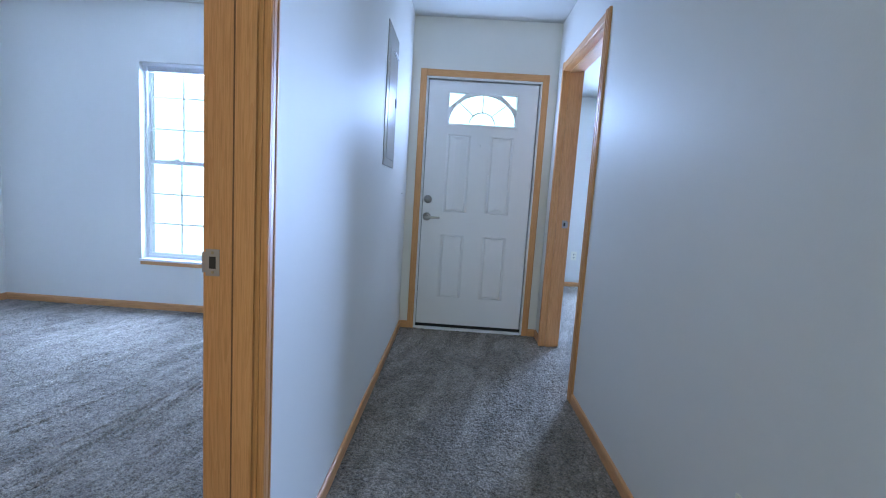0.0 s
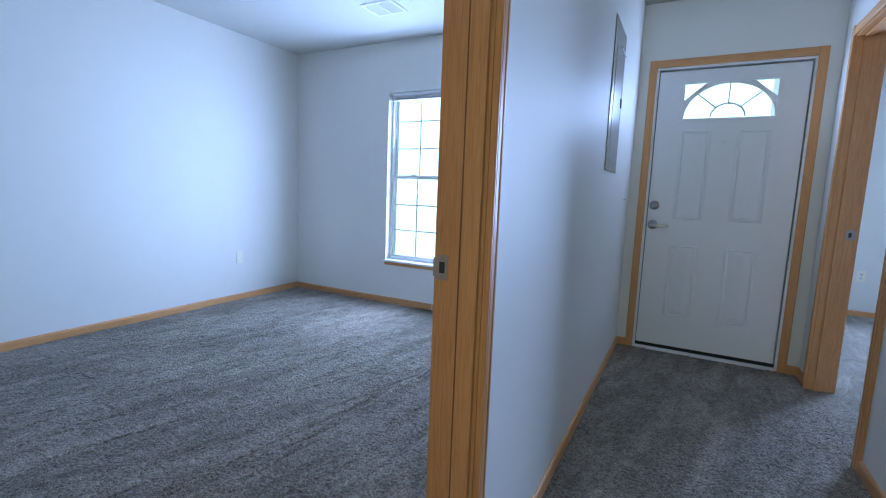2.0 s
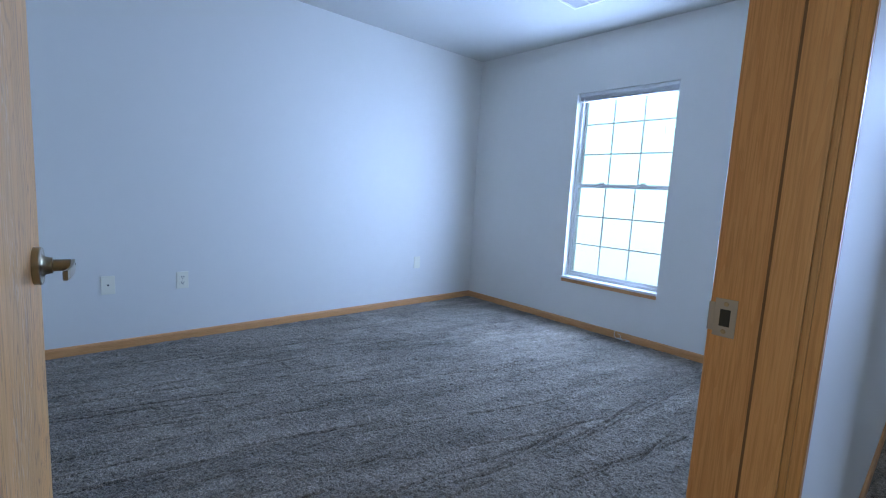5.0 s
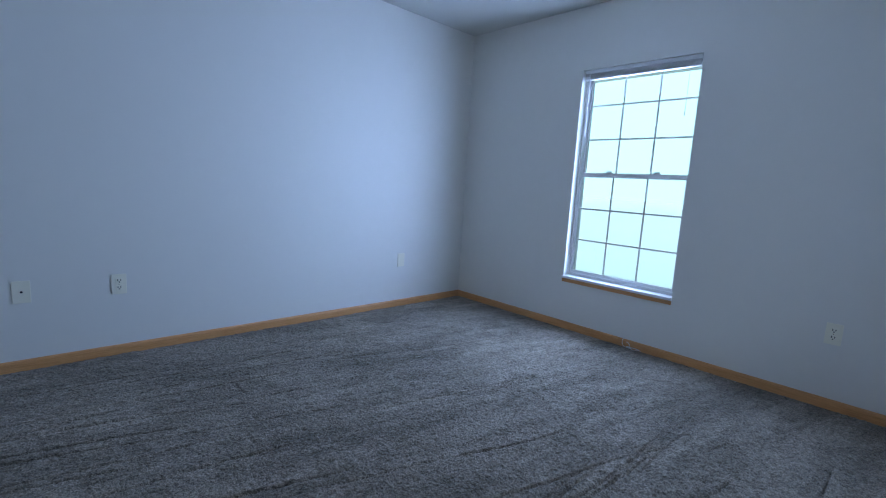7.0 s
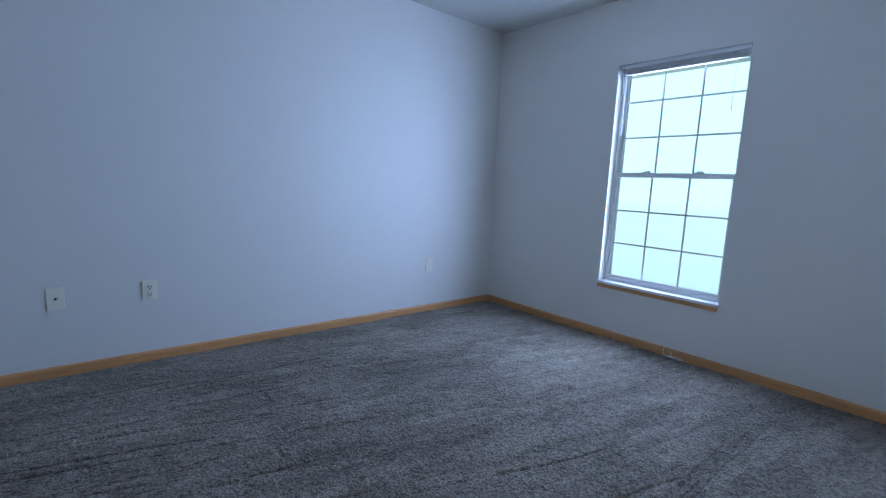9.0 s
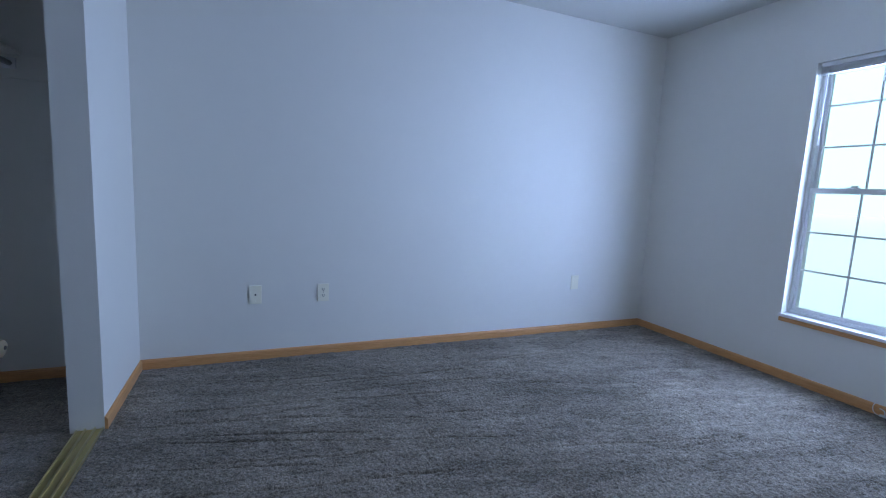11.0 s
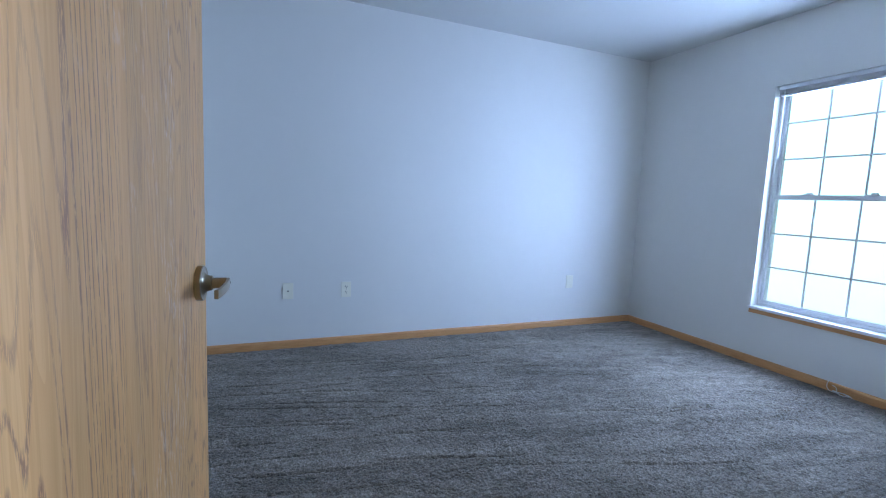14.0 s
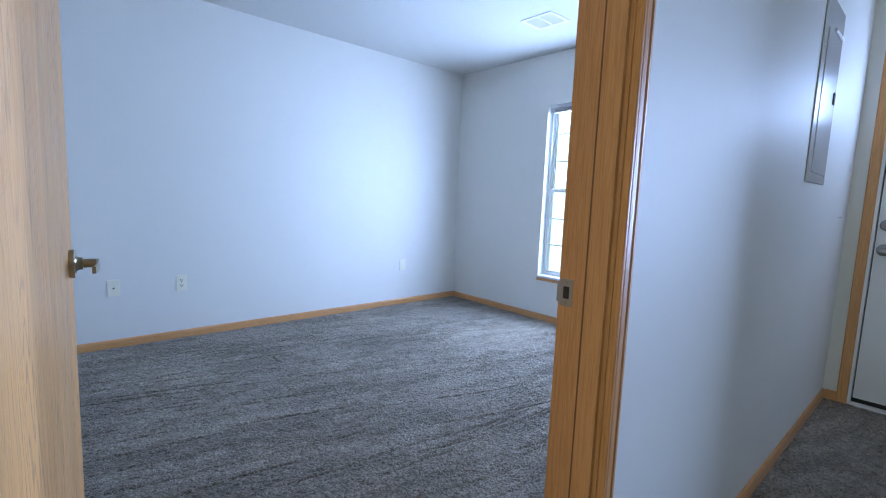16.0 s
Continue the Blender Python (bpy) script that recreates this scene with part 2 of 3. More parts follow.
# ---- walls, floors, ceilings ----
wx0, wx1, wz0, wz1 = WIN
TOP = CEIL + 0.05
structure("wall_north", boxes(
    (WEST - 0.15, wx0, NORTH, NORTH + OUT, -0.05, TOP), (wx1, FRONT[0], NORTH, NORTH + OUT, -0.05, TOP),
    (FRONT[1], EAST_W, NORTH, NORTH + OUT, -0.05, TOP), (wx0, wx1, NORTH, NORTH + OUT, -0.05, wz0 - 0.022),
    (wx0, wx1, NORTH, NORTH + OUT, wz1, TOP), (FRONT[0], FRONT[1], NORTH, NORTH + OUT, FRONT[2], TOP)), WALL,
    "white painted outer wall with a window opening and the front door opening")
structure("wall_west", boxes((WEST - 0.15, WEST, CLOSET_S - 0.12, NORTH, -0.05, TOP)), WALL, "plain white painted bedroom wall")
structure("wall_partition", boxes(
    (BED_E, HALL_W, DOOR_W[1] + 0.018, NORTH, -0.05, TOP), (BED_E, HALL_W, HALL_S, DOOR_W[0] - 0.018, -0.05, TOP),
    (BED_E, HALL_W, DOOR_W[0] - 0.018, DOOR_W[1] + 0.018, HEAD + 0.018, TOP)), WALL,
    "white painted wall between hall and bedroom with a doorway")
structure("wall_hall_east", boxes(
    (HALL_E, EAST_W, DOOR_E[1] + 0.018, NORTH, -0.05, TOP), (HALL_E, EAST_W, HALL_S, DOOR_E[0] - 0.018, -0.05, TOP),
    (HALL_E, EAST_W, DOOR_E[0] - 0.018, DOOR_E[1] + 0.018, HEAD + 0.018, TOP)), WALL,
    "white painted hall wall with a doorway to the next room")
# header and east length are unseen, added to keep light out of the closet
structure("wall_closet_front", boxes(
    (WEST, -4.055, SOUTH - 0.126, SOUTH, -0.05, TOP), (-2.85, BED_E, SOUTH - 0.126, SOUTH, -0.05, TOP), (-4.055, -2.85, SOUTH - 0.126, SOUTH, 2.04, TOP)), WALL,
    "white painted wall return beside the closet opening, with unseen header and east length added")
structure("wall_closet_back", boxes((WEST, BED_E, CLOSET_S - 0.12, CLOSET_S, -0.05, TOP)), WALL, "white painted back wall of the closet")
structure("wall_hall_south", boxes((BED_E, EAST_W, HALL_S - 0.12, HALL_S, -0.05, TOP)), WALL, "plain white painted end wall of the hall")
structure("wall_east_room", boxes(
    (EAST_W - 0.15, 1.16, EAST_N, EAST_N + OUT, -0.05, TOP), (1.98, EAST_E, EAST_N, EAST_N + OUT, -0.05, TOP),
    (1.16, 1.98, EAST_N, EAST_N + OUT, -0.05, 0.55), (1.16, 1.98, EAST_N, EAST_N + OUT, 2.05, TOP),
    (EAST_E, EAST_E + 0.15, 1.0, EAST_N + OUT, -0.05, TOP), (EAST_W, EAST_E, 0.88, 1.0, -0.05, TOP),
    (EAST_W - 0.15, EAST_W, NORTH + OUT, EAST_N, -0.05, TOP)), WALL,
    "white painted walls of the next room")
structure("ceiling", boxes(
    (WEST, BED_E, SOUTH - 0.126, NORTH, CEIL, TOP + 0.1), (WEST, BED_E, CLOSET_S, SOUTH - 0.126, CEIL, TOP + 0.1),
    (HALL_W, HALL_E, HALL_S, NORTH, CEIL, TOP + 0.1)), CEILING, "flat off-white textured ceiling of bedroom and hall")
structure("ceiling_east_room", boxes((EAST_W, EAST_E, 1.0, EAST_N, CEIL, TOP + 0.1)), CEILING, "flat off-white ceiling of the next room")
structure("roof", boxes((WEST - 0.4, EAST_E + 0.4, HALL_S - 0.4, EAST_N + 0.5, TOP + 0.12, TOP + 0.25)), CEILING, "plain flat roof deck")
def glowing(name, color, strength):
    m = bpy.data.materials.new(name)
    m.use_nodes = True
    b = m.node_tree.nodes["Principled BSDF"]
    b.inputs["Base Color"].default_value = (0.0, 0.0, 0.0, 1)
    b.inputs["Emission Color"].default_value = (*color, 1)
    b.inputs["Emission Strength"].default_value = strength
    return m


structure("backdrop", boxes((-260, 260, 120, 121, -0.3, 160)), glowing("white_overcast_distance", (0.60, 0.97, 1.09), 1.7), "plain bright hazy sky in the distance")

structure("ground", boxes((-300, 300, -300, 300, -0.4, -0.3)), GRASS, "pale open ground outside")


def carpet(name, x0, x1, y0, y1, step, label, furrows=(), dents=(), fine=1.0):
    """A carpet sheet whose pile stands in small uneven clumps, with faint swept lanes."""
    nx, ny = max(2, round((x1 - x0) / step * fine)), max(2, round((y1 - y0) / step))
    xs, ys = np.linspace(x0, x1, nx + 1), np.linspace(y0, y1, ny + 1)
    gx, gy = np.meshgrid(xs, ys)
    rng = np.random.default_rng(7)

    def field(size):
        cells = rng.random((int((y1 - y0) / size) + 3, int((x1 - x0) / size) + 3))
        u, v = (gx - x0) / size, (gy - y0) / size
        i, j = u.astype(int), v.astype(int)
        fu, fv = u - i, v - j
        fu, fv = fu * fu * (3 - 2 * fu), fv * fv * (3 - 2 * fv)
        return (cells[j, i] * (1 - fu) + cells[j, i + 1] * fu) * (1 - fv) + (cells[j + 1, i] * (1 - fu) + cells[j + 1, i + 1] * fu) * fv - 0.5

    z = 0.0062 * (rng.random(gx.shape) - 0.5) + 0.0052 * field(0.018) + 0.003 * field(0.05) + 0.004 * field(0.35) - 0.003
    # narrow furrows left by sweeping, each wandering a little, present in stretches
    for cx, tilt, lo, hi in furrows:
        wander = cx + tilt * (gy - 1.0) + 0.02 * np.sin(2.1 * gy + 9 * cx) + 0.006 * np.sin(9 * gy + 5 * cx)
        on = (np.clip((gy - lo) / 0.15, 0, 1) * np.clip((hi - gy) / 0.15, 0, 1)) * (0.8 + 0.3 * np.sin(5 * gy + 31 * cx))
        z -= 0.014 * np.exp(-((gx - wander) / 0.0052) ** 2) * np.clip(on, 0, 1)
    for cx, cy, wx, wy in dents:
        z -= 0.013 * np.exp(-((gx - cx) / wx) ** 4 - ((gy - cy) / wy) ** 4)
    co = np.stack((gx, gy, z), -1).reshape(-1, 3)
    idx = np.arange((nx + 1) * (ny + 1)).reshape(ny + 1, nx + 1)
    quads = np.stack((idx[:-1, :-1], idx[:-1, 1:], idx[1:, 1:], idx[1:, :-1]), -1).reshape(-1, 4)
    me = bpy.data.meshes.new(name)
    me.vertices.add(len(co))
    me.vertices.foreach_set("co", co.ravel())
    me.loops.add(quads.size)
    me.loops.foreach_set("vertex_index", quads.ravel())
    me.polygons.add(len(quads))
    me.polygons.foreach_set("loop_start", np.arange(0, quads.size, 4))
    me.update(calc_edges=True)
    me.materials.append(CARPET)
    me.shade_smooth()
    return tagged(new(name, me), label, kind="structure")


# furrows: x where y is 1.0, slant, from y, to y
FURROWS = ((-3.17, 0.11, 0.8, 1.9), (-3.06, 0.14, 0.7, 1.5), (-2.93, 0.19, 0.8, 2.0), (-2.80, 0.17, 0.9, 1.7), (-3.30, 0.13, 0.6, 1.4), (-3.45, 0.20, 0.7, 2.0),
           (-3.62, 0.24, 0.6, 1.5), (-3.79, 0.25, 0.7, 2.3), (-3.97, 0.22, 0.7, 1.6), (-4.12, 0.15, 0.7, 2.3), (-4.35, 0.08, 1.2, 2.6), (-2.62, 0.12, 1.4, 2.6),
           (-2.45, 0.05, 1.6, 3.1), (-3.25, 0.30, 1.9, 3.0), (-3.00, 0.33, 2.1, 3.3), (-3.60, 0.22, 2.3, 3.4))
DENTS = ((-3.915, 1.935, 0.045, 0.008), (-3.860, 1.925, 0.008, 0.02), (-3.578, 1.895, 0.04, 0.008), (-3.42, 1.815, 0.06, 0.007), (-4.42, 1.955, 0.04, 0.008), (-3.36, 2.02, 0.01, 0.01))
frng = random.Random(5)
FURROWS += tuple((frng.uniform(-4.6, -1.8), frng.uniform(-0.05, 0.3), lo, lo + frng.uniform(0.25, 0.9)) for lo in (frng.uniform(0.6, 3.4) for k in range(40)))
carpet("floor_bedroom", WEST - 0.01, BED_E + 0.07, SOUTH - 0.06, NORTH + 0.01, 0.008, "grey cut-pile bedroom carpet with faint swept lanes", FURROWS, DENTS, 1.7)
carpet("floor_hall", BED_E + 0.07, HALL_E + 0.01, HALL_S, NORTH + 0.01, 0.008, "grey cut-pile hall carpet")
carpet("floor_closet", WEST - 0.01, BED_E, CLOSET_S - 0.01, SOUTH - 0.06, 0.02, "grey cut-pile closet carpet")
carpet("floor_east_room", HALL_E + 0.01, EAST_E, 1.0, EAST_N + 0.01, 0.03, "grey cut-pile carpet of the next room")
structure("subfloor", boxes((WEST - 0.1, EAST_E + 0.1, HALL_S - 0.1, EAST_N + 0.1, -0.06, -0.03)), RUBBER, "plain floor slab under the carpets")

# ---- baseboards ----
BASE = ((0, 0), (0.012, 0), (0.012, 0.045), (0.009, 0.054), (0.004, 0.0585), (0, 0.0585))


def baseboard(a, b, out, mat):
    structure("baseboard", sweep(bmesh.new(), BASE, (*a, -0.004), (*b, -0.004), (*out, 0), (0, 0, 1)), mat, "low oak baseboard with a rounded top")


baseboard((WEST, SOUTH), (WEST, NORTH), (1, 0), OAK_Y)
baseboard((WEST + 0.012, NORTH), (BED_E - 0.012, NORTH), (0, -1), OAK_X)
baseboard((BED_E, DOOR_W[1] + 0.06), (BED_E, NORTH), (-1, 0), OAK_Y)
baseboard((WEST + 0.012, SOUTH), (-4.055, SOUTH), (0, 1), OAK_X)
baseboard((WEST, CLOSET_S), (WEST, SOUTH - 0.126), (1, 0), OAK_Y)
baseboard((HALL_W, DOOR_W[1] + 0.063), (HALL_W, NORTH), (1, 0), OAK_Y)
baseboard((HALL_W + 0.012, NORTH), (-1.346, NORTH), (0, -1), OAK_X)
baseboard((-0.349, NORTH), (HALL_E - 0.012, NORTH), (0, -1), OAK_X)
baseboard((HALL_E, HALL_S), (HALL_E, DOOR_E[0] - 0.063), (-1, 0), OAK_Y)
baseboard((HALL_E, DOOR_E[1] + 0.063), (HALL_E, NORTH), (-1, 0), OAK_Y)
baseboard((EAST_W, EAST_N), (EAST_E, EAST_N), (0, -1), OAK_X)

# ---- oak door jambs, stops and casings ----
CASING = ((0, 0), (0, 0.0155), (0.002, 0.0175), (0.007, 0.0175), (0.009, 0.0135), (0.012, 0.0135), (0.016, 0.0155), (0.030, 0.0155), (0.034, 0.0120),
          (0.038, 0.0120), (0.042, 0.0145), (0.050, 0.0135), (0.055, 0.0110), (0.057, 0.0080), (0.057, 0))


def doorway(name, xa, xb, y0, y1, stop0, stop1, faces, label, wide=1.0, edge_shade=True):
    """Lines an opening in a wall that runs along y with jambs, stops and casings."""
    frame_ = structure(name, boxes((xa, xb, y0 - 0.018, y0, -0.01, HEAD + 0.018), (xa, xb, y1, y1 + 0.018, -0.01, HEAD + 0.018),
                       (xa, xb, y0, y1, HEAD, HEAD + 0.018), bevel=0.0012), OAK, label)
    for i, (s, e) in enumerate(((y0, y0 + 0.011), (y1 - 0.011, y1))):
        part("door_stop", boxes((stop0, stop1, s, e, -0.005, HEAD - 0.011), bevel=0.002), OAK, frame_)
    part("door_stop", boxes((stop0, stop1, y0, y1, HEAD - 0.011, HEAD), bevel=0.002), OAK_Y, frame_)
    # shade along the stop's edge, drawn as a thin dark strip
    if edge_shade:
        part("edge_shade_strip", boxes((stop0 - 0.0025, stop0 + 0.001, y0, y0 + 0.0112, 0, HEAD - 0.012), (stop0 - 0.0025, stop0 + 0.001, y1 - 0.0112, y1, 0, HEAD - 0.012)), STOP_SHADE, frame_, "dark strip painting the shade at the door stop's edge")
    for x, out, depth in faces:
        profile = tuple((u * wide, v * depth) for u, v in CASING)
        for y, d in ((y0 - 0.005, -1), (y1 + 0.005, 1)):
            part("door_casing", sweep(bmesh.new(), profile, (x, y, -0.005), (x, y, HEAD + 0.005 + 0.057 * wide), (0, d, 0), (out, 0, 0)), OAK, frame_)
        part("door_casing", sweep(bmesh.new(), profile, (x, y0 - 0.005, HEAD + 0.005), (x, y1 + 0.005, HEAD + 0.005), (0, 0, 1), (out, 0, 0)), OAK_Y, frame_)
    return frame_


frame_w = doorway("door_frame_bedroom", BED_E - 0.002, HALL_W + 0.002, *DOOR_W, -1.463, -1.419, ((HALL_W, 1, 1), (BED_E, -1, 0.45)),
                  "oak jambs, stops and moulded casing round the bedroom doorway")
frame_e = doorway("door_frame_east", HALL_E - 0.002, EAST_W + 0.002, *DOOR_E, -0.250, -0.215, ((HALL_E, -1, 1), (EAST_W, 1, 1)),
                  "oak jambs, stops and moulded casing round the next room's doorway", edge_shade=False)

# ---- bedroom window ----
window = structure("window_1", boxes(
    (wx0, wx0 + 0.016, NORTH + 0.068, NORTH + 0.150, wz0, wz1), (wx1 - 0.016, wx1, NORTH + 0.068, NORTH + 0.150, wz0, wz1),
    (wx0 + 0.016, wx1 - 0.016, NORTH + 0.068, NORTH + 0.150, wz0, wz0 + 0.022), (wx0 + 0.016, wx1 - 0.016, NORTH + 0.068, NORTH + 0.150, wz1 - 0.03, wz1),
    bevel=0.002), VINYL, "white vinyl single-hung window with grilles, closed")


def sash(name, y0, y1, z0, z1, rail0, rail1, label, top=0.0):
    """One sash: stiles, rails, a pane and a three by three grille."""
    xa, xb = wx0 + 0.014, wx1 - 0.014
    s = part(name, boxes((xa, xa + 0.020, y0, y1, z0, z1), (xb - 0.020, xb, y0, y1, z0, z1),
                         (xa + 0.020, xb - 0.020, y0, y1, z0, z0 + rail0), (xa + 0.020, xb - 0.020, y0, y1, z1 - rail1, z1), bevel=0.003), VINYL, window, label)
    ya = (y0 + y1) / 2
    pane = part("pane", boxes((xa + 0.02, xb - 0.02, ya - 0.002, ya + 0.002, z0 + rail0 - 0.005, z1 - rail1 + 0.005)), GLASS, s, "clear glass pane")
    pane.visible_shadow = False
    gx0, gx1, gz0, gz1 = xa + 0.020, xb - 0.020, z0 + rail0, z1 - rail1
    for k in (1, 2):
        x = gx0 + (gx1 - gx0) * k / 3
        part("muntin", boxes((x - 0.006, x + 0.006, ya - 0.008, ya - 0.003, gz0, gz1), bevel=0.0015), VINYL, s)
        z = gz0 + ((top or gz1) - gz0) * k / 3
        part("muntin", boxes((gx0, gx1, ya - 0.009, ya - 0.004, z - 0.006, z + 0.006), bevel=0.0015), VINYL, s)
    return s


sash("lower_sash", NORTH + 0.078, NORTH + 0.104, wz0 + 0.018, 1.243, 0.026, 0.034, "white vinyl lower sash")
sash("upper_sash", NORTH + 0.108, NORTH + 0.134, 1.212, wz1 - 0.02, 0.030, 0.03, "white vinyl upper sash", top=2.003)
for x in (wx0 + 0.24, wx1 - 0.24):
    bm = boxes((x - 0.03, x + 0.03, NORTH + 0.080, NORTH + 0.100, 1.243, 1.249), (x - 0.010, x + 0.024, NORTH + 0.080, NORTH + 0.096, 1.249, 1.259), bevel=0.003)
    part("sash_lock", bm, VINYL, window, "white sash lock")
part("window_sill", boxes((wx0 - 0.008, wx1 + 0.006, NORTH - 0.022, NORTH, wz0 - 0.02, wz0), (wx0, wx1, NORTH, NORTH + 0.07, wz0 - 0.02, wz0), bevel=0.003), VINYL, window, "white window sill board")

part("sill_apron", boxes((wx0 - 0.006, wx1 + 0.002, NORTH - 0.011, NORTH, wz0 - 0.050, wz0 - 0.0205), bevel=0.003), OAK_X, window, "oak apron strip under the sill")

blind = thing("window_blind", pose(0, 0, 0), "white mini blind drawn up under the window head", "blind")
bx0, bx1 = wx0 + 0.012, wx1 - 0.012
part("headrail", boxes((bx0, bx1, NORTH + 0.018, NORTH + 0.044, wz1 - 0.028, wz1 - 0.002), bevel=0.002), VINYL, blind, "white metal head rail")
bm = bmesh.new()
for k in range(13):
    z = wz1 - 0.032 - k * 0.0024
    add_box(bm, bx0 + 0.005, bx1 - 0.005, NORTH + 0.018, NORTH + 0.043, z - 0.0009, z)
part("slat", bm, VINYL, blind, "stack of thin white slats", kind="stuff")
part("bottom_rail", boxes((bx0 + 0.005, bx1 - 0.005, NORTH + 0.018, NORTH + 0.043, wz1 - 0.073, wz1 - 0.064), bevel=0.002), VINYL, blind)
part("wand", disc(bmesh.new(), (wx0 + 0.055, NORTH + 0.014, 1.50), (0, 0, 1), ((0.004, 0), (0.004, 0.47)), 8), VINYL, blind, "clear plastic tilt wand", smooth=True)
part("pull_cord", disc(bmesh.new(), (wx1 - 0.075, NORTH + 0.014, 1.62), (0, 0, 1), ((0.004, 0), (0.0015, 0.03), (0.001, 0.36)), 6), VINYL, blind, "thin white pull cord", smooth=True)

# ---- front door ----
fx0, fx1, fz = FRONT
LX0, LX1 = -1.281, -0.413
front_frame = structure("door_frame_front", boxes(
    (fx0, LX0, NORTH - 0.006, NORTH + OUT, 0, fz), (LX1, fx1, NORTH - 0.006, NORTH + OUT, 0, fz), (LX0, LX1, NORTH - 0.006, NORTH + OUT, 2.003, fz)),
    DOOR_WHITE, "white front door frame with oak casing")
FLAT = ((0, 0), (0, 0.010), (0.003, 0.013), (0.046, 0.013), (0.050, 0.009), (0.050, 0))
for x, d in ((fx0 - 0.0, -1), (fx1 + 0.0, 1)):
    part("door_casing", sweep(bmesh.new(), FLAT, (x, NORTH, -0.005), (x, NORTH, fz + 0.052), (d, 0, 0), (0, -1, 0)), OAK, front_frame, "flat oak casing")
part("door_casing", sweep(bmesh.new(), FLAT, (fx0, NORTH, fz + 0.002), (fx1, NORTH, fz + 0.002), (0, 0, 1), (0, -1, 0)), OAK_X, front_frame, "flat oak casing")
part("threshold", sweep(bmesh.new(), ((0, 0), (0.0, 0.012), (0.02, 0.02), (0.10, 0.022), (0.14, 0)), (LX0, NORTH - 0.012, -0.003), (LX1, NORTH - 0.012, -0.003), (0, 1, 0), (0, 0, 1)), VINYL, front_frame, "aluminium threshold")

DY0, DY1 = NORTH + 0.010, NORTH + 0.054   # leaf thickness
GX0, GX1, GZ0, GZ1 = -1.110, -0.581, 1.669, 1.903  # daylight of the fanlight
front_door = thing("front_door", pose(0, 0, 0), "white six-panel style steel front door with a sunburst fanlight, closed", "door")
DPANELS = ((-1.115, -0.922, 0.975, 1.583), (-0.775, -0.582, 0.975, 1.583), (-1.115, -0.922, 0.272, 0.787), (-0.775, -0.582, 0.272, 0.787))
bm = boxes((LX0 + 0.006, LX1 - 0.008, DY0, DY1, 0.034, GZ0 - 0.005), (LX0 + 0.006, GX0 - 0.005, DY0, DY1, GZ0 - 0.005, GZ1 + 0.005),
           (GX1 + 0.005, LX1 - 0.008, DY0, DY1, GZ0 - 0.005, GZ1 + 0.005), (LX0 + 0.006, LX1 - 0.008, DY0, DY1, GZ1 + 0.005, 1.993))
part("door_leaf", bm, DOOR_WHITE, front_door)
# black backing added behind the leaf, gives the gap its shade
part("gap_backing", boxes((LX0 - 0.001, LX0 + 0.012, DY1 + 0.001, DY1 + 0.012, 0.02, 2.003), (LX1 - 0.012, LX1 + 0.001, DY1 + 0.001, DY1 + 0.012, 0.02, 2.003),
                            (LX0 + 0.012, LX1 - 0.012, DY1 + 0.001, DY1 + 0.012, 1.990, 2.004)), RUBBER, front_frame, "black backing added behind the door's edge to darken the gap")


def embossed(x0, x1, z0, z1):
    """A pressed panel: a sunk moulding round a field that rises again."""
    bm = bmesh.new()
    loops = []
    for inset, y in ((0, 0.0), (0.003, -0.006), (0.006, -0.007), (0.010, -0.0012), (0.013, -0.0008), (0.036, -0.0062)):
        wide = inset * 1.9 + (0.008 if inset else 0)
        loops.append([bm.verts.new((x, DY0 - 0.0005 + y, z)) for x, z in ((x0 + wide, z0 + inset), (x1 - wide, z0 + inset), (x1 - wide, z1 - inset), (x0 + wide, z1 - inset))])
    for a, b in zip(loops, loops[1:]):
        for k in range(4):
            bm.faces.new((a[k], a[(k + 1) % 4], b[(k + 1) % 4], b[k]))
    bm.faces.new(loops[-1])
    bmesh.ops.recalc_face_normals(bm, faces=bm.faces)
    return bm


for p in DPANELS:
    part("door_panel", embossed(*p), DOOR_WHITE, front_door, "embossed door panel")
part("door_sweep", boxes((LX0 + 0.002, LX1 - 0.002, DY0 - 0.004, DY1, 0.018, 0.042)), RUBBER, front_door, "black rubber door sweep")

CX, CZ, RX, RZ = (GX0 + GX1) / 2, GZ0 + 0.006, 0.262, 0.222


def outline(points, thick, y, depth):
    """A flat ribbon of the given width that follows points in the door's plane."""
    bm = bmesh.new()
    rings = []
    for i, (x, z) in enumerate(points):
        ax, az = points[max(i - 1, 0)]
        bx, bz = points[min(i + 1, len(points) - 1)]
        n = Vector((-(bz - az), bx - ax)).normalized() * thick / 2
        rings.append([bm.verts.new(c) for c in ((x + n.x, y, z + n.y), (x - n.x, y, z - n.y), (x - n.x, y + depth, z - n.y), (x + n.x, y + depth, z + n.y))])
    for a, b in zip(rings, rings[1:]):
        for k in range(4):
            bm.faces.new((a[k], a[(k + 1) % 4], b[(k + 1) % 4], b[k]))
    bm.faces.new(rings[0])
    bm.faces.new(list(reversed(rings[-1])))
    bmesh.ops.recalc_face_normals(bm, faces=bm.faces)
    return bm


def arc(rx, rz, n=28):
    return [(CX - rx * math.cos(math.pi * k / n), CZ + rz * math.sin(math.pi * k / n)) for k in range(n + 1)]


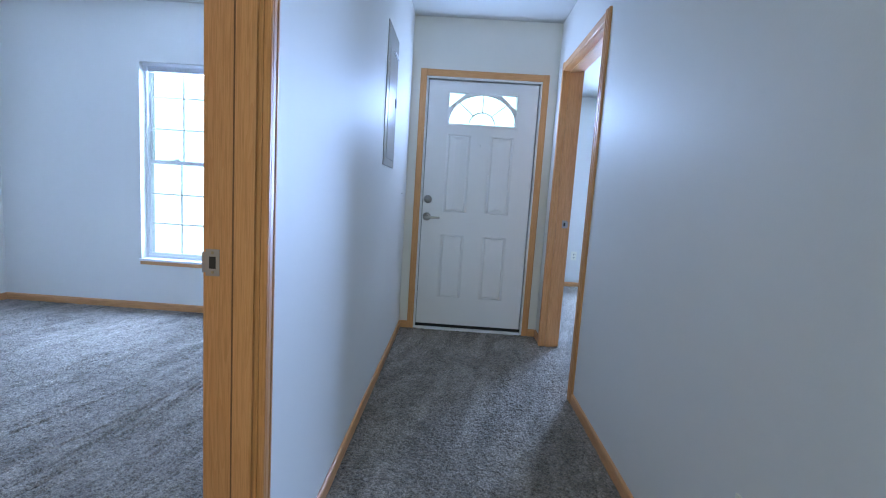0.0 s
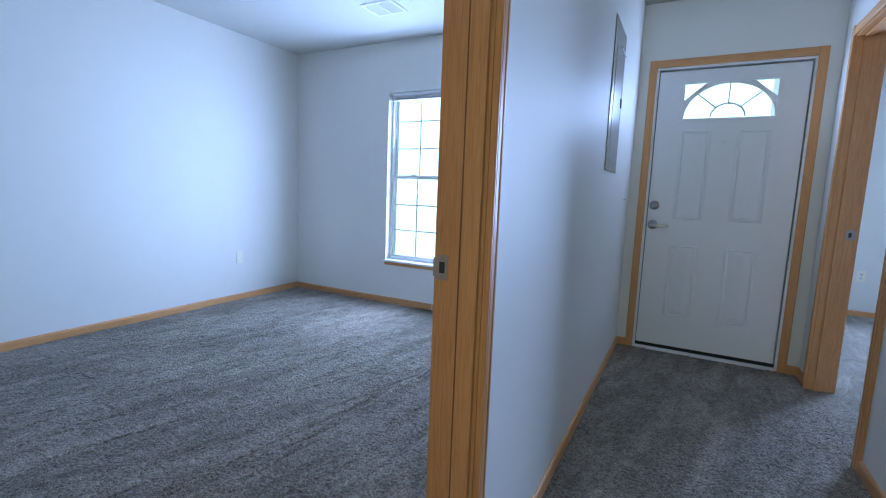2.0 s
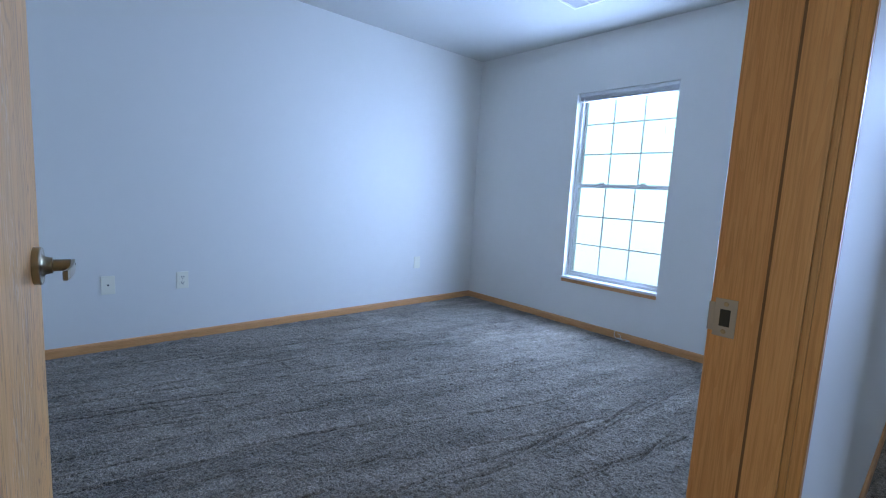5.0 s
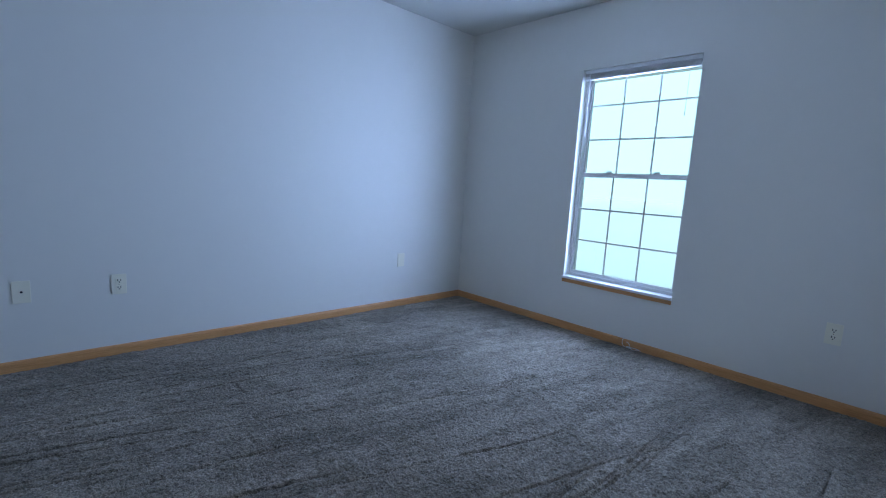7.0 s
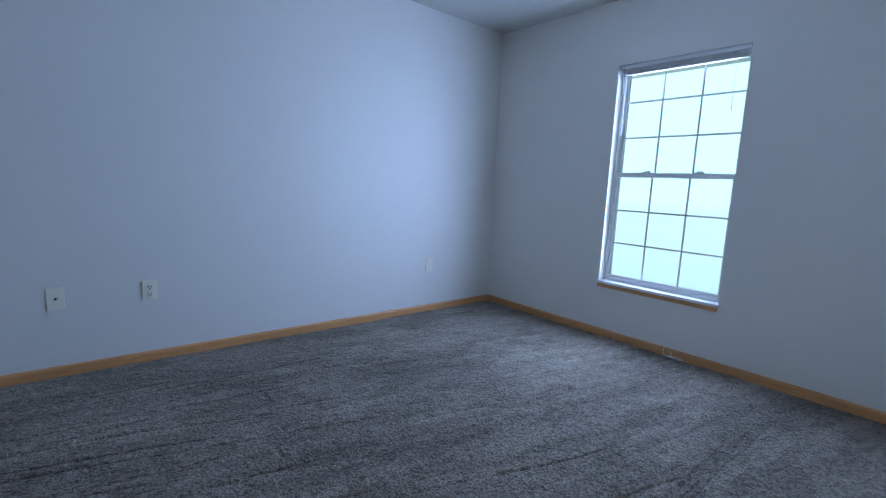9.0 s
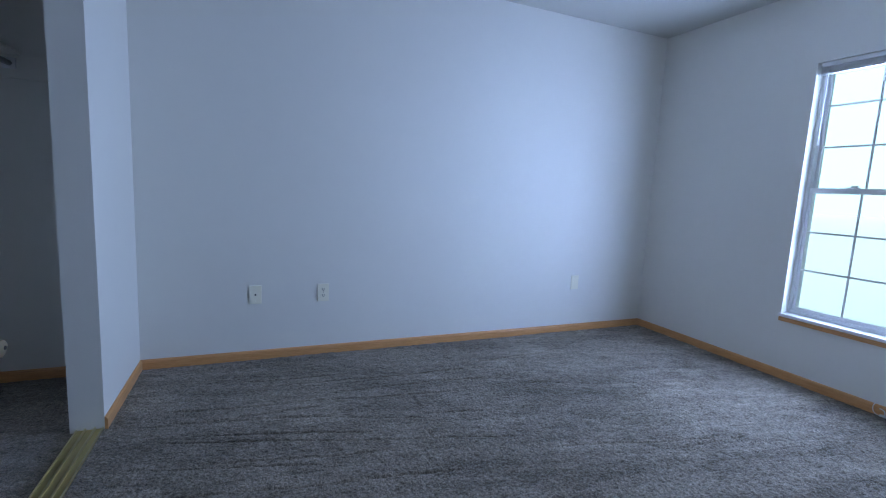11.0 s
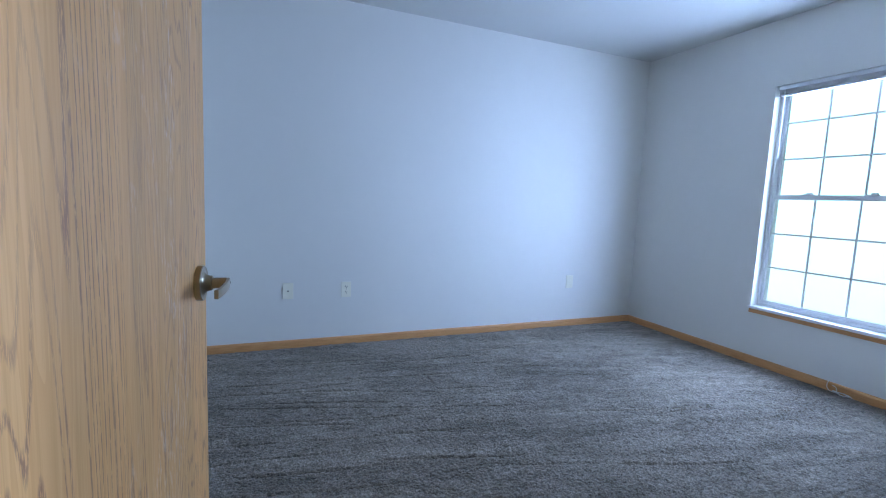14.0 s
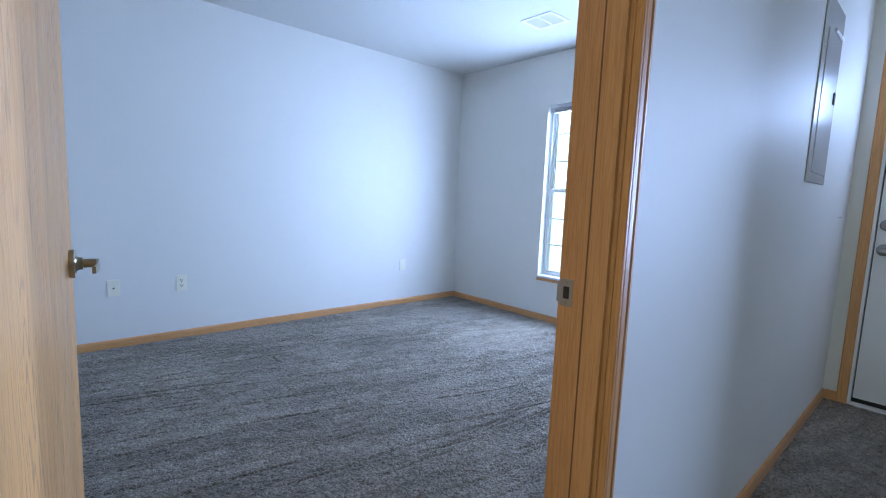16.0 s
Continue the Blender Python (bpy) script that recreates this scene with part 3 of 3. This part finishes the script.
# the fanlight's raised surround, its arched plate and bars
part("fanlight_frame", boxes((GX0 - 0.022, GX0, DY0 - 0.008, DY0 + 0.02, GZ0 - 0.022, GZ1 + 0.022), (GX1, GX1 + 0.022, DY0 - 0.008, DY0 + 0.02, GZ0 - 0.022, GZ1 + 0.022),
                             (GX0, GX1, DY0 - 0.008, DY0 + 0.02, GZ0 - 0.022, GZ0), (GX0, GX1, DY0 - 0.008, DY0 + 0.02, GZ1, GZ1 + 0.022), bevel=0.003), DOOR_WHITE, front_door, "white moulded fanlight surround")
part("fanlight_arch", outline(arc(RX + 0.008, RZ + 0.008), 0.020, DY0 - 0.004, 0.020), DOOR_WHITE, front_door, "white arched plate")
bm = bmesh.new()
CORNER = 0.125
for side in (-1, 1):
    edge = GX0 if side < 0 else GX1
    pts = [p for p in arc(RX + 0.014, RZ + 0.014, 40) if (p[0] - CX) * side > 0]
    pts = pts if side < 0 else pts[::-1]
    # plate between the arch and a straight slanting edge, which leaves a small corner light
    a = (edge, GZ0 + 0.125)
    b = (edge - side * CORNER, GZ1)
    start = (edge, GZ0)
    rim = [(max(min(x, GX1), GX0), min(z, GZ1)) for x, z in pts]
    loop = [start] + rim + [(CX, GZ1), b, a]
    clean = []
    for q in loop:
        if not clean or (Vector(q) - Vector(clean[-1])).length > 1e-4:
            clean.append(q)
    f = bm.faces.new([bm.verts.new((x, DY0 + 0.002, z)) for x, z in clean])
    r = bmesh.ops.extrude_face_region(bm, geom=[f])
    bmesh.ops.translate(bm, vec=(0, 0.012, 0), verts=[v for v in r["geom"] if isinstance(v, bmesh.types.BMVert)])
bmesh.ops.triangulate(bm, faces=[f for f in bm.faces if len(f.verts) > 4])
bmesh.ops.recalc_face_normals(bm, faces=bm.faces)
part("fanlight_spandrel", bm, DOOR_WHITE, front_door)
part("fanlight_bar", outline(arc(0.100, 0.088, 20), 0.010, DY0, 0.012), DOOR_WHITE, front_door, "curved glazing bar")
for deg in (45, 90, 135):
    c, s = math.cos(radians(deg)), math.sin(radians(deg))
    part("fanlight_bar", outline([(CX + 0.102 * c, CZ + 0.090 * s), (CX + RX * c, CZ + RZ * s)], 0.008, DY0, 0.012), DOOR_WHITE, front_door, "straight glazing bar")
pane = part("fanlight_pane", boxes((GX0 - 0.004, GX1 + 0.004, DY0 + 0.020, DY0 + 0.024, GZ0 - 0.004, GZ1 + 0.004)), GLASS, front_door, "clear fanlight glass")
pane.visible_shadow = False

BOLT = disc(bmesh.new(), (-1.235, DY0, 1.065), (0, -1, 0), ((0.032, 0), (0.032, 0.006), (0.028, 0.011), (0.020, 0.013), (0.019, 0.024), (0.014, 0.027)))
add_box(BOLT, -1.239, -1.231, DY0 - 0.040, DY0 - 0.024, 1.051, 1.079, 0.002)
part("deadbolt", BOLT, HARDWARE, front_door, "satin nickel deadbolt with thumb turn", smooth=True)
part("rosette", disc(bmesh.new(), (-1.235, DY0, 0.925), (0, -1, 0), ((0.033, 0), (0.033, 0.005), (0.028, 0.010), (0.015, 0.014), (0.012, 0.045), (0.010, 0.047))), HARDWARE, front_door, "round satin nickel rosette", smooth=True)


def lever(x0, x1, y, z, height, thick, droop=0.0):
    """A flat tapering paddle between x0 and x1, its far end turned back towards the door."""
    bm = bmesh.new()
    rings = []
    n, m = 28, 24
    for i in range(n + 1):
        f = i / n
        end = min(1.0, math.sqrt(max(0.0, 1 - max(0.0, 1 - f * 6) ** 2)) + 0.05)
        h = height * (1 - 0.16 * f) * end
        lip = max(0.0, f - 0.86) / 0.14
        t = thick * (0.45 + 0.2 * lip)          # a thin plate that thickens into a lip at its tip
        bow = 0.2 * thick * lip - 0.003 * math.sin(math.pi * f)
        ring = []
        for k in range(m):
            c, s_ = math.cos(k * math.tau / m), math.sin(k * math.tau / m)
            ring.append(bm.verts.new((x0 + (x1 - x0) * f, y + bow + math.copysign(abs(c) ** 0.3, c) * t / 2, z - droop * f + math.copysign(abs(s_) ** 0.35, s_) * h / 2)))
        rings.append(ring)
    for a, b in zip(rings, rings[1:]):
        for k in range(m):
            bm.faces.new((a[k], a[(k + 1) % m], b[(k + 1) % m], b[k]))
    bm.faces.new(rings[0])
    bm.faces.new(list(reversed(rings[-1])))
    bmesh.ops.recalc_face_normals(bm, faces=bm.faces)
    return bm


part("lever_handle", lever(-1.251, -1.129, DY0 - 0.050, 0.922, 0.022, 0.012), HARDWARE, front_door, "satin nickel lever handle", smooth=True)
part("peephole", disc(bmesh.new(), (-0.850, DY0, 1.508), (0, -1, 0), ((0.009, 0), (0.009, 0.003), (0.006, 0.005))), ALUMINIUM, front_door, "small round door viewer", smooth=True)
# daylight through the viewer is painted as a white disc
part("peephole_lens", disc(bmesh.new(), (-0.850, DY0 - 0.005, 1.508), (0, -1, 0), ((0.006, 0), (0.004, 0.0015))), VINYL, front_door, "white lens disc in place of daylight through the viewer", smooth=True)

# ---- bedroom door, open ----
HX, HY = -1.535, 0.733        # hinge corner of the leaf's hall face
FX, FY = -2.423, 0.847        # free corner of that face
LEAF_W = math.hypot(FX - HX, FY - HY)
leaf_pose = Matrix.Translation((HX, HY, 0)) @ Matrix.Rotation(math.atan2(FY - HY, FX - HX), 4, "Z")
# in the leaf's own axes: x from hinge to free edge, y towards the back, z up; the hall face is y = 0
bed_door = thing("bedroom_door", leaf_pose, "light oak veneer flush door, standing open", "door")
part("door_leaf", boxes((0, LEAF_W, 0.0006, 0.0344, 0.018, 2.02), bevel=0.0012), VENEER, bed_door, "light oak veneer flush leaf")
# shade on the leaf's edges is put into this darker oak
EDGE_SHADED = oak("oak_edge_shaded", (0.31, 0.20, 0.075), (0.23, 0.135, 0.05), 1.0, "Z", 0.45)
part("edge_band", boxes((-0.0006, 0.0, 0.001, 0.034, 0.018, 2.02)), EDGE_SHADED, bed_door, "oak edge band, its shade darkened into the colour")
part("edge_band", boxes((LEAF_W, LEAF_W + 0.0006, 0.001, 0.034, 0.018, 2.02)), EDGE_SHADED, bed_door, "oak edge band, its shade darkened into the colour")



def hinge_leaf(y_out, y_in, z0, z1, radius):
    """A thin plate in the leaf's edge, rounded at its two corners towards y_in."""
    outline_ = [(y_out, z0), (y_out, z1)]
    for cz, start in ((z1 - radius, 90), (z0 + radius, 180)):
        outline_ += [(y_in + radius + radius * math.cos(radians(start + k * 15)), cz + radius * math.sin(radians(start + k * 15))) for k in range(7)]
    bm = bmesh.new()
    rings = [[bm.verts.new((x, y, z)) for y, z in outline_] for x in (-0.003, -0.0006)]
    n = len(outline_)
    for k in range(n):
        bm.faces.new((rings[0][k], rings[0][(k + 1) % n], rings[1][(k + 1) % n], rings[1][k]))
    bm.faces.new(rings[0])
    bm.faces.new(rings[1][::-1])
    bmesh.ops.recalc_face_normals(bm, faces=bm.faces)
    return bm


hinge = part("hinge", hinge_leaf(0.034, 0.0075, 0.979, 1.069, 0.008), HINGE, bed_door, "dull brass hinge leaf with screws")
part("knuckle", disc(bmesh.new(), (-0.004, 0.040, 0.979), (0, 0, 1), ((0.0055, 0), (0.0055, 0.089)), 14), HINGE, hinge, smooth=True)
for z, y in ((1.060, 0.017), (1.024, 0.0115), (0.988, 0.017)):
    bm = disc(bmesh.new(), (-0.003, y, z), (-1, 0, 0), ((0.0044, 0), (0.0040, 0.0006), (0.0015, 0.0008)), 14)
    part("screw", bm, SCREW, hinge, "pale cross-slotted screw", smooth=True)

rx = (Vector((-2.367, 0.840, 0)) - Vector((HX, HY, 0))).length - 0.004
handle = part("rosette", disc(bmesh.new(), (rx, 0.0, 0.931), (0, -1, 0), ((0.034, -0.0005), (0.034, 0.009), (0.0325, 0.0105), (0.028, 0.0095), (0.022, 0.0105), (0.0165, 0.0145), (0.0145, 0.022), (0.0145, 0.0245), (0.0105, 0.0255), (0.0105, 0.050))), NICKEL, bed_door, "round satin nickel rosette", smooth=True)
part("lever_handle", lever(rx + 0.011, rx - 0.093, -0.0525, 0.932, 0.020, 0.011, 0.0045), NICKEL, handle, "satin nickel lever handle", smooth=True)
part("privacy_hole", disc(bmesh.new(), (rx + 0.005, -0.0549, 0.931), (0, -1, 0), ((0.0022, 0), (0.0022, 0.0012)), 10), SLOT, handle)

# ---- strike plates ----


def strike(x0, x1, y, side, z, parent):
    """A plate let into the jamb face at y, facing the way of side, with a dark bolt hole."""
    a, b = sorted((y + side * 0.0002, y + side * 0.0016))
    p = part("strike_plate", boxes((x0, x1, a, b, z - 0.029, z + 0.029), bevel=0.0006), STRIKE, parent, "satin nickel strike plate")
    lip = x0 - 0.008 if side < 0 and x0 < -1 else x1
    part("strike_lip", boxes((lip, lip + 0.008, a, b, z - 0.022, z + 0.022), bevel=0.0006), STRIKE, p)
    a, b = sorted((y + side * 0.0016, y + side * 0.0021))
    part("bolt_hole", boxes(((x0 + x1) / 2 - 0.007, (x0 + x1) / 2 + 0.007, a, b, z - 0.013, z + 0.013)), SLOT, p)
    for s in (-0.021, 0.021):
        part("screw", disc(bmesh.new(), ((x0 + x1) / 2, (a + b) / 2, z + s), (0, side, 0), ((0.0035, 0), (0.003, 0.0006)), 12), NICKEL, p)


strike(-1.527, -1.497, DOOR_W[1], -1, 0.933, frame_w)
strike(-0.205, -0.170, DOOR_E[1], -1, 0.945, frame_e)

# ---- electrical panel on the hall wall ----
PX = HALL_W
panel = thing("electrical_panel", pose(PX, 3.322, 1.620), "grey enamelled flush electrical panel cover on the hall wall", "electrical panel")
part("cover", boxes((0.0, 0.006, -0.188, 0.188, -0.372, 0.372), bevel=0.002), STEEL, panel)
panel_door = part("panel_door", boxes((0.0055, 0.0085, -0.120, 0.160, -0.330, 0.245), bevel=0.001), STEEL, panel, "grey enamelled panel door")
part("latch", boxes((0.0085, 0.014, 0.118, 0.146, -0.020, 0.030), bevel=0.003), RUBBER, panel_door, "black panel latch")
# the door lip's reflection is put into a brighter metal than the door
part("door_lip", sweep(bmesh.new(), ((0, 0), (0.010, -0.002), (0.011, 0.002), (0.002, 0.014)), (0.0055, 0.0, 0.262), (0.0055, 0.17, 0.262), (1, 0, 0), (0, 0, 1)), ALUMINIUM, panel, "pressed metal lip, its reflection put into a brighter metal")
part("label_strip", boxes((0.0055, 0.007, -0.062, -0.050, 0.165, 0.215)), VINYL, panel, "small white paper tag")
for y in (-0.160, 0.160):
    for z in (-0.335, 0.335, 0.17):
        part("screw", disc(bmesh.new(), (0.006, y, z), (1, 0, 0), ((0.005, 0), (0.004, 0.0015)), 12), NICKEL, panel)

# ---- wall plates ----


def wall_plate(at, kind):
    """A bevelled cover plate in its own axes: x across, z up, facing -y."""
    label = {"duplex": "ivory duplex outlet plate with two dark-slotted sockets", "coax": "ivory cable outlet plate with one small jack", "blank": "plain ivory blank cover plate on the bedroom wall"}[kind]
    th = thing("wall_plate", at, label, "outlet", "wall plates")
    part("plate", boxes((-0.036, 0.036, -0.0065, 0, -0.058, 0.058), bevel=0.0025), PLATE, th)
    if kind == "duplex":
        for z in (-0.020, 0.020):
            r = part("receptacle", boxes((-0.017, 0.017, -0.0085, -0.006, z - 0.014, z + 0.014), bevel=0.002), PLATE, th)
            for x, h in ((-0.0068, 0.011), (0.0068, 0.009)):
                part("slot", boxes((x - 0.0019, x + 0.0019, -0.0092, -0.0084, z - 0.001, z - 0.001 + h)), SLOT, r)
            part("slot", disc(bmesh.new(), (0, -0.0084, z - 0.007), (0, -1, 0), ((0.0034, 0), (0.0034, 0.0008)), 10), SLOT, r)
        part("screw", disc(bmesh.new(), (0, -0.006, 0), (0, -1, 0), ((0.003, 0), (0.0025, 0.001)), 10), NICKEL, th)
    if kind == "coax":
        part("jack", disc(bmesh.new(), (0, -0.006, 0), (0, -1, 0), ((0.0055, 0), (0.0055, 0.003), (0.0045, 0.008)), 12), SLOT, th)
        for z in (-0.042, 0.042):
            part("screw", disc(bmesh.new(), (0, -0.006, z), (0, -1, 0), ((0.003, 0), (0.0025, 0.001)), 10), PLATE, th)
    return th


wall_plate(pose(WEST, 1.150, 0.415, 0, 0, 90), "coax")
wall_plate(pose(WEST, 1.562, 0.413, 0, 0, 90), "duplex")
wall_plate(pose(WEST, 3.598, 0.410, 0, 0, 90), "blank")
wall_plate(pose(-1.905, NORTH, 0.413, 0, 0, 0), "duplex")
wall_plate(pose(HALL_E, 1.674, 0.387, 0, 0, -90), "duplex")
wall_plate(pose(0.60, EAST_N, 0.41, 0, 0, 0), "duplex")

nail = thing("wall_nail", pose(HALL_W, 4.035, 1.097), "small bare metal nail driven into the hall wall", "nail")
part("shank", disc(bmesh.new(), (0, 0, 0), (1, 0, 0.2), ((0.0014, -0.004), (0.0014, 0.014), (0.0036, 0.015), (0.0036, 0.016)), 10), NICKEL, nail, smooth=True)

for z, h in ((0.462, 0.016), (0.395, 0.009)):
    smear = thing("filler_smear", pose(HALL_W, 3.622, z), "small white smear of filler on the hall wall", "wall filler", "filler smears")
    bm = disc(bmesh.new(), (0, 0, 0), (1, 0, 0), ((1.0, -0.0002), (0.8, 0.0008), (0.3, 0.0012)), 14)
    for v in bm.verts:
        v.co = Vector((v.co.x, v.co.y * 0.007 * (1 + 0.3 * math.sin(v.co.z * 5)), v.co.z * h))
    part("filler", bm, VINYL, smear, smooth=True)

# ---- ceiling register ----
vent = thing("ceiling_vent", pose(-3.171, 3.667, CEIL), "white two-bank ceiling air register", "vent")
part("frame", boxes((-0.137, 0.137, -0.117, -0.095, -0.008, 0), (-0.137, 0.137, 0.095, 0.117, -0.008, 0), (-0.137, -0.115, -0.095, 0.095, -0.008, 0),
                    (0.115, 0.137, -0.095, 0.095, -0.008, 0), (-0.006, 0.006, -0.095, 0.095, -0.008, 0), bevel=0.002), VINYL, vent)
part("duct", boxes((-0.115, 0.115, -0.095, 0.095, -0.0015, -0.0005)), DUCT, vent, "grey duct behind the blades")
for bank, x0 in ((0, -0.113), (1, 0.008)):
    for k in range(13):
        y = -0.088 + k * 0.0147
        bm = sweep(bmesh.new(), ((0, 0.0055), (0.0092, 0), (0.0098, 0.001), (0.0008, 0.0062)), (x0, y, -0.0065), (x0 + 0.105, y, -0.0065), (0, 1, 0), (0, 0, 1))
        part("vent_blade", bm, VINYL, vent)

# ---- closet ----
track = thing("closet_track", pose(-4.055, SOUTH - 0.104, 0), "brass-coloured double sliding door track on the closet floor", "door track")
part("base_plate", boxes((0, 1.205, 0, 0.100, 0.0, 0.004)), BRASS, track)
for y in (0.001, 0.031, 0.035, 0.066, 0.070, 0.097):
    part("rail", boxes((0, 1.205, y, y + 0.002, 0.004, 0.013)), RAIL, track, "paler brass-coloured rail")
cleat = part("shelf_cleat", boxes((WEST, WEST + 0.018, CLOSET_S, 0.36, 1.562, 1.675), bevel=0.002), WALL)
tagged(cleat, "white painted board on the closet's end wall", "shelf support")
back_cleat = part("shelf_cleat", boxes((WEST + 0.018, BED_E, CLOSET_S, CLOSET_S + 0.018, 1.562, 1.675), bevel=0.002), WALL)
tagged(back_cleat, "white painted board along the closet's back wall", "shelf support")
shelf = part("closet_shelf", boxes((WEST, BED_E, CLOSET_S, 0.08, 1.677, 1.695), bevel=0.002), WALL)
tagged(shelf, "white painted closet shelf on cleats", "shelf")
rod = thing("closet_rod", pose(0, 0, 0), "metal closet rod in a round socket", "closet rod")
part("rod", disc(bmesh.new(), (WEST + 0.019, 0.040, 1.631), (1, 0, 0), ((0.0135, 0), (0.0135, 3.15)), 18), STRIKE, rod, smooth=True)
part("socket", boxes((WEST + 0.018, WEST + 0.030, 0.014, 0.066, 1.604, 1.658), bevel=0.004), ALUMINIUM, rod, "bright metal rod socket")

# ---- loose white cable by the window wall ----


def tube(points, radius, cyclic=False):
    cu = bpy.data.curves.new("cable", "CURVE")
    cu.dimensions, cu.bevel_depth, cu.bevel_resolution, cu.resolution_u = "3D", radius, 2, 8
    sp = cu.splines.new("BEZIER")
    sp.bezier_points.add(len(points) - 1)
    for bp, co in zip(sp.bezier_points, points):
        bp.co, bp.handle_left_type, bp.handle_right_type = co, "AUTO", "AUTO"
    ob = bpy.data.objects.new("cable", cu)
    me = bpy.data.meshes.new_from_object(ob)
    bm = bmesh.new()
    bm.from_mesh(me)
    return bm


# a loop that stands against the baseboard, then a short tail coiled flat on the pile
loop = [(-0.058, -0.010, 0.072), (-0.074, -0.014, 0.045), (-0.066, -0.022, 0.014), (-0.040, -0.030, 0.004), (-0.018, -0.030, 0.010), (-0.020, -0.024, 0.034), (-0.044, -0.018, 0.040)]
coil = [(0.022 + 0.048 * math.cos(a) * (1 - 0.03 * a), -0.034 + 0.016 * math.sin(a * 1.02), 0.006 + 0.002 * (k % 3)) for k, a in enumerate(i * 0.8 for i in range(13))]
cord = thing("loose_cable", pose(-2.958, NORTH - 0.012, 0.004), "thin white cable coiled on the carpet against the baseboard", "cable")
part("cord", tube(loop, 0.0022), CABLE, cord, smooth=True)
part("cord", tube(coil, 0.0022), CABLE, cord, smooth=True)
part("connector", boxes((-0.030, 0.006, -0.046, -0.036, 0.006, 0.018), bevel=0.003), CABLE, cord, "small white connector")
